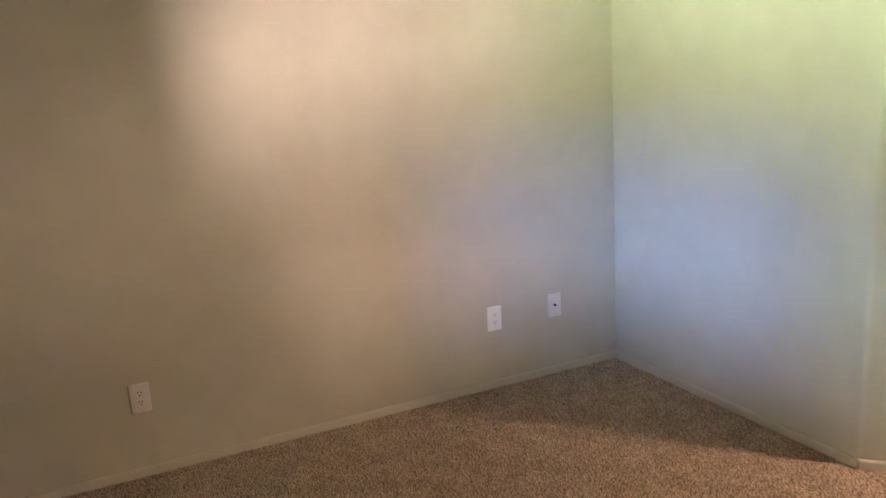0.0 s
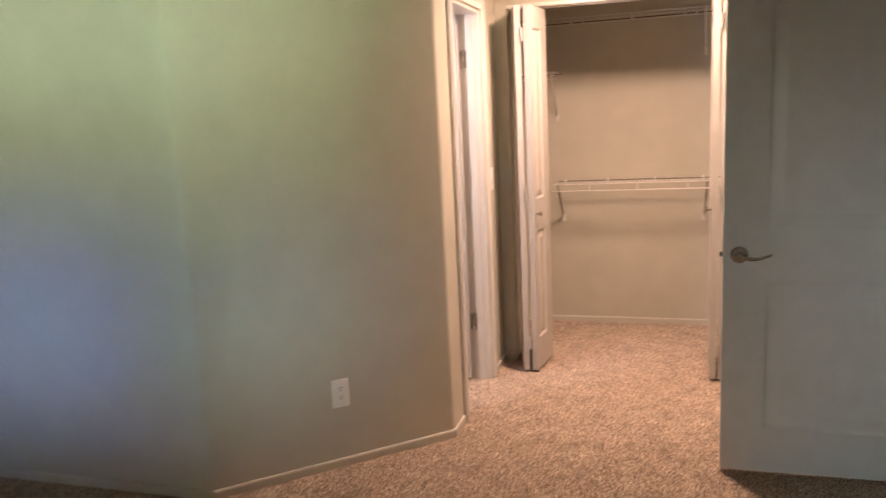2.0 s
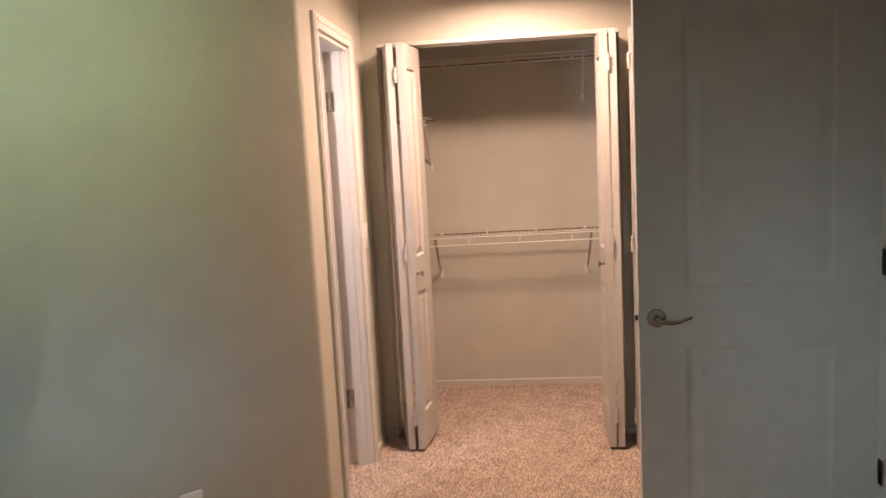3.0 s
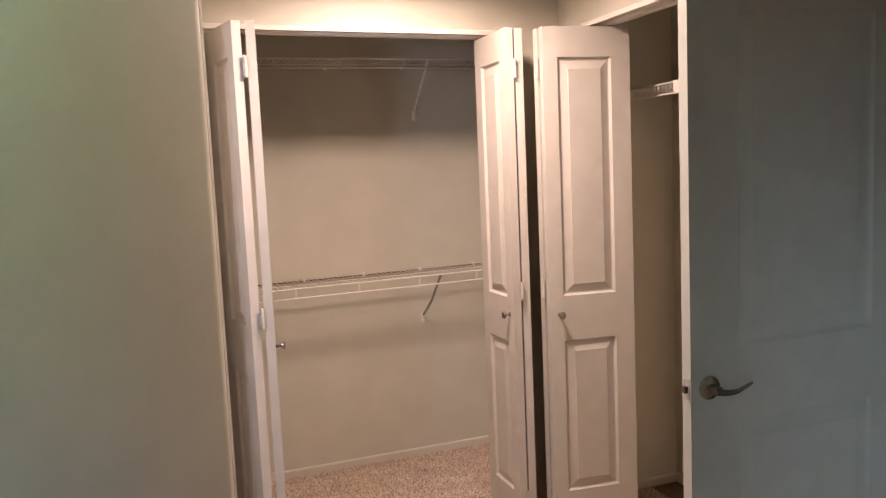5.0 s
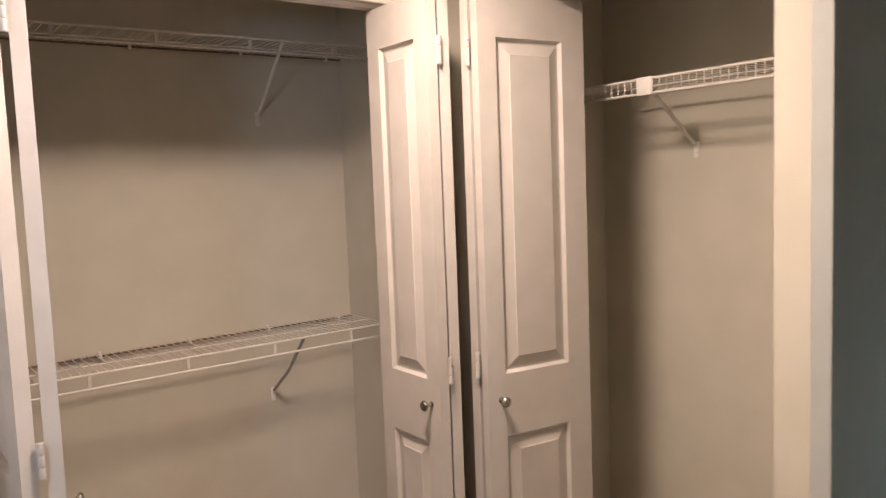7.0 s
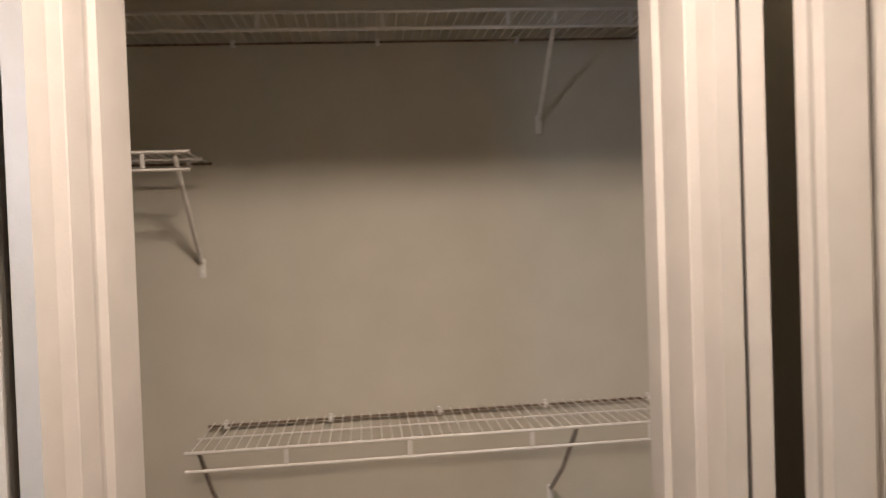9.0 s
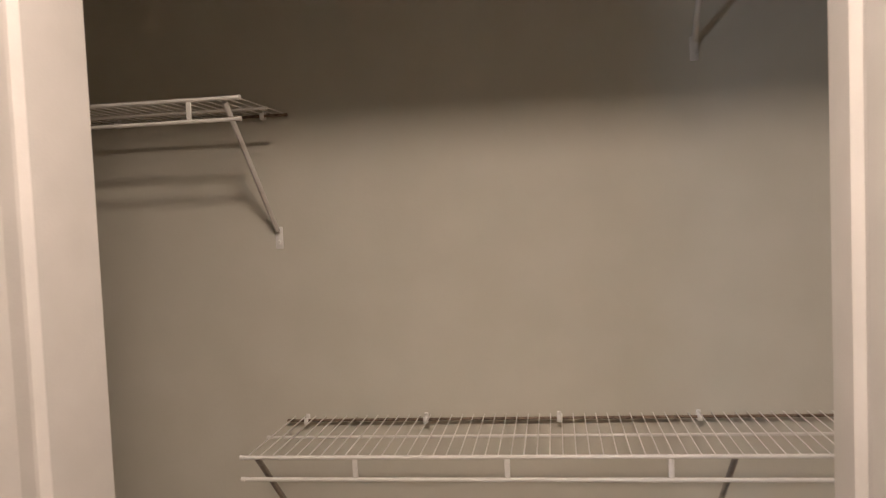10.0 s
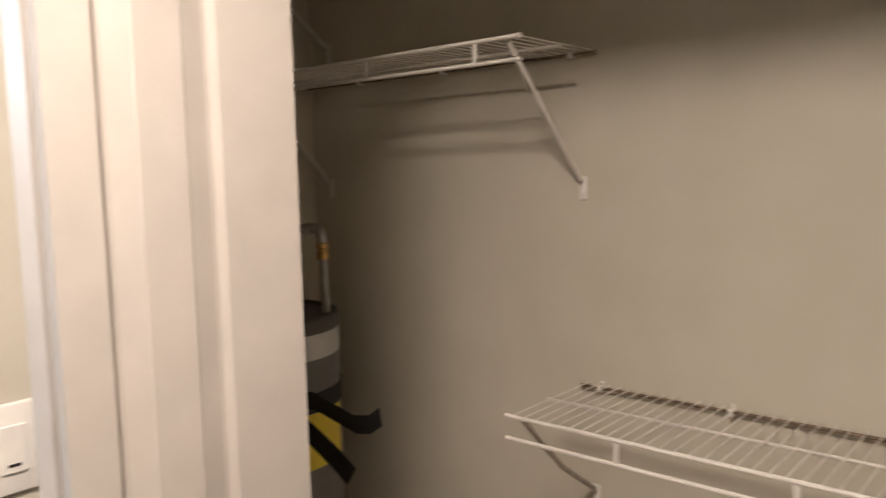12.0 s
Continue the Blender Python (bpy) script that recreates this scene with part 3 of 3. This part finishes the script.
# ---- wire shelves ----


def wire_shelf(x0, x1, spacers, depth, lip, clips, braces, label, dense=False, first=0.012, bow=0.0, brown_back=True, brace_paint=WIRE):
    """Built along x with the wall at y = 0, the front at y = -depth and the top at z = 0."""
    sh = thing("wire_shelf", Matrix(), label, "shelf", "closet wire shelves")
    mid = -depth * 0.5
    for y, z, r, name in ((-depth, 0, 0.0042, "front_rail"), (-depth, -lip, 0.0042, "lip_rail"), (mid, -0.004, 0.0034, "middle_rail"), (-0.014, -0.004, 0.0034, "back_rail")):
        bm = bmesh.new()
        rod(bm, ((x0, y, z), (x1, y, z)), r, 10)
        for x in (x0, x1):
            s = -1 if x == x0 else 1
            rod(bm, ((x - s * 0.004, y, z), (x + s * 0.002, y, z), (x + s * 0.0035, y, z)), r + 0.0008, 10)
        # the back rail is dark brown, the other rails white
        if name == "back_rail" and brown_back:
            part(name, bm, BROWN_WIRE, sh, "dark brown back wire close to the wall", True)
        else:
            part(name, bm, WIRE, sh, "", True)
    n = int((x1 - x0 - 2 * first) / 0.0254)
    bm = bmesh.new()
    run = [(0, -0.002, 0.0025), (0, -depth + 0.002, 0.0025)]
    if dense:
        run += [(0, -depth - 0.0035, -0.002), (0, -depth - 0.0035, -lip)]
    rod(bm, run, 0.0021 if dense else 0.0014, 6)
    wire = mesh_of("cross_wire", bm, WIRE, True)
    for i in range(n + 1):
        ob = new("cross_wire", wire)
        ob.parent = sh
        ob.matrix_basis = pose(x0 + first + i * (x1 - x0 - 2 * first) / n, 0, 0, 0, 0, 0.25 * math.sin(i * 12.9898))
    for x in spacers:
        bm = bmesh.new()
        box(bm, x - 0.0055, x + 0.0055, -depth - 0.0022, -depth + 0.0022, -lip + 0.001, -0.001, 0.0015)
        part("spacer", bm, WIRE, sh)
    for x in clips:
        bm = bmesh.new()
        box(bm, x - 0.005, x + 0.005, -0.005, 0.0, -0.012, 0.009, 0.002)
        box(bm, x - 0.0055, x + 0.0055, -0.02, -0.004, -0.0125, -0.007, 0.0015)
        box(bm, x - 0.0055, x + 0.0055, -0.021, -0.0185, -0.0125, 0.003, 0.001)
        lathe(bm, ((0, 0), (0.004, 0), (0.003, 0.002), (0, 0.0025)), 8, pose(x, -0.005, 0.006, 90))
        part("wall_clip", bm, PLASTIC, sh, "", True)
    for xt, xb, zb in braces:
        bm = bmesh.new()
        a, b = Vector((xt, -depth + 0.012, -0.006)), Vector((xb, -0.012, zb))
        rod(bm, (a + Vector((0, 0.002, 0.006)), a, a.lerp(b, 0.55) + Vector((0, -bow, -bow)), b), 0.0062, 8)
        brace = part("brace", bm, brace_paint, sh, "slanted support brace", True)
        bm = bmesh.new()
        box(bm, xb - 0.0095, xb + 0.0095, -0.004, 0.0, zb - 0.045, zb + 0.008, 0.002)
        lathe(bm, ((0, 0), (0.005, 0), (0.004, 0.003), (0, 0.0035)), 10, pose(xb, -0.004, zb - 0.028, 90))
        part("brace_foot", bm, PLASTIC, brace, "", True)
    return sh


# braces of the low shelf are a darker grey-brown than the others
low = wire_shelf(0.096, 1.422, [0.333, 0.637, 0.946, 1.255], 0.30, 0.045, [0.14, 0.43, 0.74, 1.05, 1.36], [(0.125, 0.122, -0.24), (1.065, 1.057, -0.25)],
                 "white wire shelf with hanging lip, waist high on the closet wall", bow=0.011, brace_paint=GREY_BROWN)
low.matrix_basis = pose(0, 1.0, 1.015, 0, -0.45, 0)
up = wire_shelf(-0.817, 1.422, [-0.62, -0.315, -0.005, 0.305, 0.607, 0.92, 1.235], 0.30, 0.042, [-0.6, -0.2, 0.2, 0.6, 1.0, 1.36], [(1.045, 1.058, -0.228), (-0.74, -0.74, -0.215)],
                "long white wire shelf high in the dim top of the closet")
up.matrix_basis = pose(0, 1.0, 2.074, 0, -0.3, 0)
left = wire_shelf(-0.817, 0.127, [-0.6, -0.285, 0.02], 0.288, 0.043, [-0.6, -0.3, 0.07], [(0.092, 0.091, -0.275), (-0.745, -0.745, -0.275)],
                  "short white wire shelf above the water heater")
left.matrix_basis = pose(0, 1.0, 1.746)
side = wire_shelf(-0.097, 1.024, [], 0.29, 0.043, [0.1, 0.45, 0.8], [(0.31, 0.294, -0.19)],
                  "white wire shelf with close lip wires in the narrow closet", dense=True, brown_back=False)
side.matrix_basis = pose(2.01, 0, 1.85, 0, 0, -90)
bm = bmesh.new()
box(bm, -0.028, 0.028, -0.303, -0.296, -0.048, 0.006, 0.004)
part("joint_plate", bm, PLASTIC, side, "white plastic joint plate", True, pose(0.32, 0.005, 0))

# ---- outlets, cable plate and switch ----


def wall_plate(name, m, label, category, group=""):
    p = thing(name, m, label, category, group)
    bm = bmesh.new()
    box(bm, -0.04, 0.04, -0.006, 0.0, -0.0635, 0.0635, 0.004, 3)
    part("plate", bm, PLASTIC, p, "", True)
    return p


def outlet(m, label):
    p = wall_plate("outlet", m, label, "power outlet", "bedroom outlets")
    for z in (0.02, -0.02):
        bm = bmesh.new()
        pts = [(0.0165 * math.cos(a), max(-0.013, min(0.013, 0.0175 * math.sin(a)))) for a in [k * math.pi / 10 for k in range(20)]]
        vs = [[bm.verts.new((x, y, z + q)) for x, q in pts] for y in (-0.005, -0.0075)]
        for k in range(20):
            bm.faces.new((vs[0][k], vs[0][(k + 1) % 20], vs[1][(k + 1) % 20], vs[1][k]))
        bm.faces.new(vs[1])
        face = part("receptacle", bm, PLASTIC, p, "", True)
        bm = bmesh.new()
        for x in (-0.0065, 0.0065):
            box(bm, x - 0.0012, x + 0.0012, -0.0079, -0.007, z + 0.001, z + 0.009)
        lathe(bm, ((0, 0), (0.0026, 0), (0.0026, 0.001), (0, 0.001)), 10, pose(0, -0.007, z - 0.0065, 90))
        part("slots", bm, DARK, face, "dark contact slots")
    bm = bmesh.new()
    lathe(bm, ((0, 0), (0.0035, 0), (0.003, 0.001), (0, 0.0015)), 10, pose(0, -0.006, 0, 90))
    part("screw", bm, PLASTIC, p)
    return p


outlet(pose(AX, -4.283, 0.347, 0, 0, 90), "white duplex outlet on the greige bedroom wall")
outlet(pose(AX, -2.605, 0.37, 0, 0, 90), "white duplex outlet beside the cable plate")
cz = math.degrees(math.atan2(diag.y, diag.x))
oc = Vector(BC).lerp(Vector(EC), 0.51)
outlet(pose(oc.x, oc.y, 0.342, 0, 0, cz), "white duplex outlet on the diagonal wall")
cable = wall_plate("cable_plate", pose(AX, -2.245, 0.376, 0, 0, 90), "white cable television plate with one jack", "cable outlet")
bm = bmesh.new()
lathe(bm, ((0, 0), (0.0065, 0), (0.0065, 0.003), (0.0047, 0.0035), (0.0047, 0.011), (0.003, 0.011), (0, 0.009)), 14, pose(0, -0.006, 0, 90))
part("jack", bm, DARK, cable, "dark threaded coaxial jack", True)

sw = wall_plate("light_switch", pose(LX, -0.115, 1.14, 0, 0, 90), "white rocker light switch beside the bathroom casing", "light switch")
bm = bmesh.new()
box(bm, -0.0165, 0.0165, -0.009, -0.005, -0.033, 0.033, 0.0015)
rocker = part("rocker", bm, PLASTIC, sw)
bm = bmesh.new()
box(bm, -0.008, 0.008, -0.0096, -0.0085, -0.024, -0.020)
part("slider_mark", bm, DARK, rocker, "dark slot")

# ---- water heater ----
WHX, WHY, WHR = -0.613, 0.632, 0.193
wh = thing("water_heater", pose(WHX, WHY, -0.015), "grey tank water heater strapped in the closet corner", "water heater")
bm = bmesh.new()
lathe(bm, ((0, 0.016), (WHR, 0.016), (WHR, 0.9), (WHR, 1.078), (0, 1.078)), 64)
part("tank", bm, TANK, wh, "", True)
bm = bmesh.new()
lathe(bm, ((0.0, 1.077), (WHR + 0.001, 1.077), (WHR + 0.001, 1.138), (0, 1.138)), 64)
part("band", bm, BAND, wh, "pale silver band below the cap", True)
bm = bmesh.new()
lathe(bm, ((0, 1.137), (WHR + 0.002, 1.137), (WHR + 0.002, 1.168), (WHR - 0.003, 1.174), (WHR - 0.012, 1.174), (WHR - 0.018, 1.166), (0, 1.170)), 64)
cap = part("cap", bm, TANKTOP, wh, "dark grey top cap", True)
bm = bmesh.new()
lathe(bm, ((0, 0), (0.006, 0), (0.005, 0.002), (0, 0.003)), 12, pose((WHR + 0.002) * math.cos(-0.5), (WHR + 0.002) * math.sin(-0.5), 1.153, 90, 0, 90 - math.degrees(0.5)))
part("screw", bm, STEEL, cap, "bright cap screw", True)
px, py = 0.114, 0.118
bm = bmesh.new()
rod(bm, ((px, py, 1.165), (px - 0.004, py, 1.31)), 0.0105, 14)
part("riser_pipe", bm, PIPE, wh, "grey riser pipe", True)
bm = bmesh.new()
lathe(bm, ((0, 1.30), (0.014, 1.30), (0.0155, 1.305), (0.0155, 1.317), (0.013, 1.32), (0.013, 1.327), (0.0155, 1.33), (0.0155, 1.339), (0.0125, 1.341), (0, 1.341)), 12, pose(px - 0.004, py, 0))
part("brass_fitting", bm, BRASS, wh, "brass union fitting", True)
bm = bmesh.new()
arc = [(px - 0.004 - 0.032 * (1 - math.cos(a)), py, 1.341 + 0.036 * math.sin(a)) for a in [k * math.pi / 12 for k in range(7)]]
rod(bm, [(px - 0.004, py, 1.335)] + arc + [(px - 0.05, py, 1.373)], 0.013, 14)
rod(bm, ((px - 0.046, py, 1.373), (px - 0.058, py, 1.373)), 0.0165, 14)
part("elbow", bm, STEEL, wh, "galvanised pipe elbow", True)
bm = bmesh.new()
rod(bm, ((px - 0.055, py, 1.373), (-0.24, py, 1.373)), 0.012, 12)
part("branch_pipe", bm, STEEL, wh, "", True)


def ribbon(bm, run, width, thick, axis):
    """A flat strap along a run of points, its width along axis."""
    ax = Vector(axis).normalized()
    rows = []
    for i, p in enumerate(run):
        p = Vector(p)
        d = (Vector(run[min(i + 1, len(run) - 1)]) - Vector(run[max(i - 1, 0)])).normalized()
        nrm = d.cross(ax).normalized()
        rows.append([bm.verts.new(p + ax * width * u + nrm * thick * v) for u, v in ((-0.5, -0.5), (0.5, -0.5), (0.5, 0.5), (-0.5, 0.5))])
    for a, b in zip(rows, rows[1:]):
        for k in range(4):
            bm.faces.new((a[k], a[(k + 1) % 4], b[(k + 1) % 4], b[k]))
    bm.faces.new(rows[0])
    bm.faces.new(rows[-1])


bm = bmesh.new()
ribbon(bm, [((WHR + 0.003) * math.cos(a), (WHR + 0.003) * math.sin(a), 0.975) for a in [-2.6 + k * 0.1 for k in range(53)]], 0.045, 0.003, (0, 0, 1))
strap = part("strap", bm, STRAP, wh, "black webbing strap round the tank", True)
bm = bmesh.new()
a0 = -0.42
sx, sy = (WHR + 0.008) * math.cos(a0), (WHR + 0.008) * math.sin(a0)
ribbon(bm, [(sx - 0.01, sy, 0.985), (sx + 0.04, sy + 0.012, 1.005), (sx + 0.09, sy + 0.02, 1.012), (sx + 0.15, sy + 0.028, 0.995), (sx + 0.205, sy + 0.036, 0.978), (sx + 0.245, sy + 0.042, 0.984), (sx + 0.275, sy + 0.046, 1.006)], 0.045, 0.003, (0.1, -0.25, 1))
part("strap_tail", bm, STRAP, strap, "loose black strap end", True)
bm = bmesh.new()
ribbon(bm, [(sx - 0.03, sy - 0.008, 0.985), (sx + 0.05, sy - 0.002, 0.966), (sx + 0.11, sy + 0.004, 0.936), (sx + 0.165, sy + 0.009, 0.905), (sx + 0.215, sy + 0.013, 0.872)], 0.05, 0.003, (0.6, 0.0, 0.9))
part("strap_tail", bm, STRAP, strap, "loose black strap end hanging down", True)
bm = bmesh.new()
box(bm, -0.022, 0.022, -0.006, 0.006, -0.024, 0.024, 0.003)
part("buckle", bm, STEEL, strap, "steel strap buckle", True, pose(sx, sy, 0.975, 0, 0, 90 + math.degrees(a0)))
bm = bmesh.new()
arcs = [-0.85 + k * 0.08 for k in range(19)]
vs = [[bm.verts.new((r * math.cos(a), r * math.sin(a), z)) for a in arcs] for r, z in ((WHR + 0.001, 0.815), (WHR + 0.001, 0.95), (WHR + 0.0025, 0.95), (WHR + 0.0025, 0.815))]
for j in range(4):
    for k in range(len(arcs) - 1):
        bm.faces.new((vs[j][k], vs[j][k + 1], vs[(j + 1) % 4][k + 1], vs[(j + 1) % 4][k]))
lab = part("energy_label", bm, YELLOW, wh, "yellow energy label with black print", True)
bm = bmesh.new()
for z, a, b in ((0.925, -0.9, -0.3), (0.905, -0.9, -0.45), (0.875, -0.85, -0.2), (0.862, -0.85, -0.3)):
    r = WHR + 0.0032
    va = [(bm.verts.new((r * math.cos(q), r * math.sin(q), z)), bm.verts.new((r * math.cos(q), r * math.sin(q), z + 0.006))) for q in [a + (b - a) * k / 8 for k in range(9)]]
    for p, q in zip(va, va[1:]):
        bm.faces.new((p[0], q[0], q[1], p[1]))
part("print_lines", bm, INK, lab, "lines of black print")

# ---- ceiling lamps ----


def ceiling_light(m, glow, label):
    lamp = thing("ceiling_light", m, label, "ceiling light")
    bm = bmesh.new()
    lathe(bm, ((0, 0), (0.07, 0), (0.072, -0.012), (0.03, -0.022), (0.03, -0.045), (0.17, -0.055), (0.176, -0.062), (0.176, -0.132), (0.172, -0.136), (0.168, -0.132), (0.168, -0.098), (0, -0.098)), 40)
    part("base", bm, NICKEL, lamp, "brushed metal rim", True)
    bm = bmesh.new()
    lathe(bm, [(0.166 * math.cos(a), -0.099 - 0.008 * math.sin(a)) for a in [k * math.pi / 16 for k in range(8)]] + [(0, -0.1075)], 32)
    part("diffuser", bm, glow, lamp, "glowing opal glass bowl", True)
    return lamp


ceiling_light(pose(0.63, -0.51, H), GLOW, "opal glass ceiling light over the closet passage")

# vanity lamp on the bathroom side of the diagonal wall
vanity = thing("vanity_light", pose(-0.752, -1.478, 1.84, 0, 0, 225), "round opal globe lamp on the bathroom wall", "wall light")
bm = bmesh.new()
lathe(bm, ((0, 0), (0.055, 0), (0.055, 0.012), (0.045, 0.018), (0.012, 0.02), (0.012, 0.05), (0.03, 0.054), (0.03, 0.066), (0, 0.066)), 32, pose(0, 0, 0, 90))
part("backplate", bm, NICKEL, vanity, "brushed nickel wall plate", True)
bm = bmesh.new()
lathe(bm, [(0.1 * math.cos(a), 0.1 * math.sin(a)) for a in [-math.pi / 2 + k * math.pi / 16 for k in range(1, 16)]], 32, pose(0, -0.155, 0))
part("globe", bm, GLOW_BATH, vanity, "glowing opal glass globe", True)

# ---- carpet pile ----


def carpet(x0, x1, y0, y1, pitch, name):
    rng = np.random.default_rng(7)
    nx, ny = int((x1 - x0) / pitch), int((y1 - y0) / pitch)
    gx, gy = np.meshgrid(np.arange(nx), np.arange(ny))
    cx = x0 + (gx.ravel() + 0.5) * pitch + rng.uniform(-0.5, 0.5, nx * ny) * pitch
    cy = y0 + (gy.ravel() + 0.5) * pitch + rng.uniform(-0.5, 0.5, nx * ny) * pitch
    keep = ~((cy > BY - 0.012) & (cx < BC[0] + 0.01))
    keep &= ~((cx < LX + 0.012) & (cx > BC[0]) & (cy < DY0) & ((cy - EC[1]) > (cx - EC[0]) * diag.y / diag.x - 0.016) & (cy < CY + 0.12))
    keep &= ~((cx < LX) & (cy < CY + 0.12) & (cy > EC[1]) & ~((cx > LX - 0.13) & (cy > DY0 + 0.02) & (cy < DY1 - 0.02)))
    keep &= ~((cy > CY) & (cy < CY + 0.12) & ((cx < C1X0) | (cx > C1X1)))
    keep &= ~((cx > RX - 0.005) & (cx < RX + 0.12) & ((cy > C2Y1) | (cy < C2Y0)) & (cy > -1.16))
    cx, cy = cx[keep], cy[keep]
    n = len(cx)
    h = rng.uniform(0.006, 0.012, n)
    ang = rng.uniform(0, 2 * np.pi, n)
    lean = rng.uniform(0.0, 0.010, n)
    la = rng.uniform(0, 2 * np.pi, n)
    r = rng.uniform(0.0026, 0.0052, n)
    co = np.zeros((n, 4, 3), dtype=np.float32)
    for k in range(3):
        a = ang + k * 2.0944
        co[:, k, 0], co[:, k, 1], co[:, k, 2] = cx + r * np.cos(a), cy + r * np.sin(a), -0.001
    co[:, 3, 0], co[:, 3, 1], co[:, 3, 2] = cx + lean * np.cos(la), cy + lean * np.sin(la), h
    base = np.arange(n)[:, None] * 4
    tri = np.concatenate([base + np.array([[0, 1, 3]]), base + np.array([[1, 2, 3]]), base + np.array([[2, 0, 3]])], axis=1).astype(np.int32)
    me = bpy.data.meshes.new(name)
    me.vertices.add(n * 4)
    me.vertices.foreach_set("co", co.ravel())
    me.loops.add(n * 9)
    me.loops.foreach_set("vertex_index", tri.ravel())
    me.polygons.add(n * 3)
    me.polygons.foreach_set("loop_start", np.arange(n * 3, dtype=np.int32) * 3)
    me.update(calc_edges=True)
    me.materials.append(CARPET)
    return tagged(new(name, me), "tan, cream and brown flecked carpet pile", "carpet", kind="stuff")


carpet(AX + 0.01, SX - 0.02, -4.8, 0.99, 0.007, "carpet_pile")
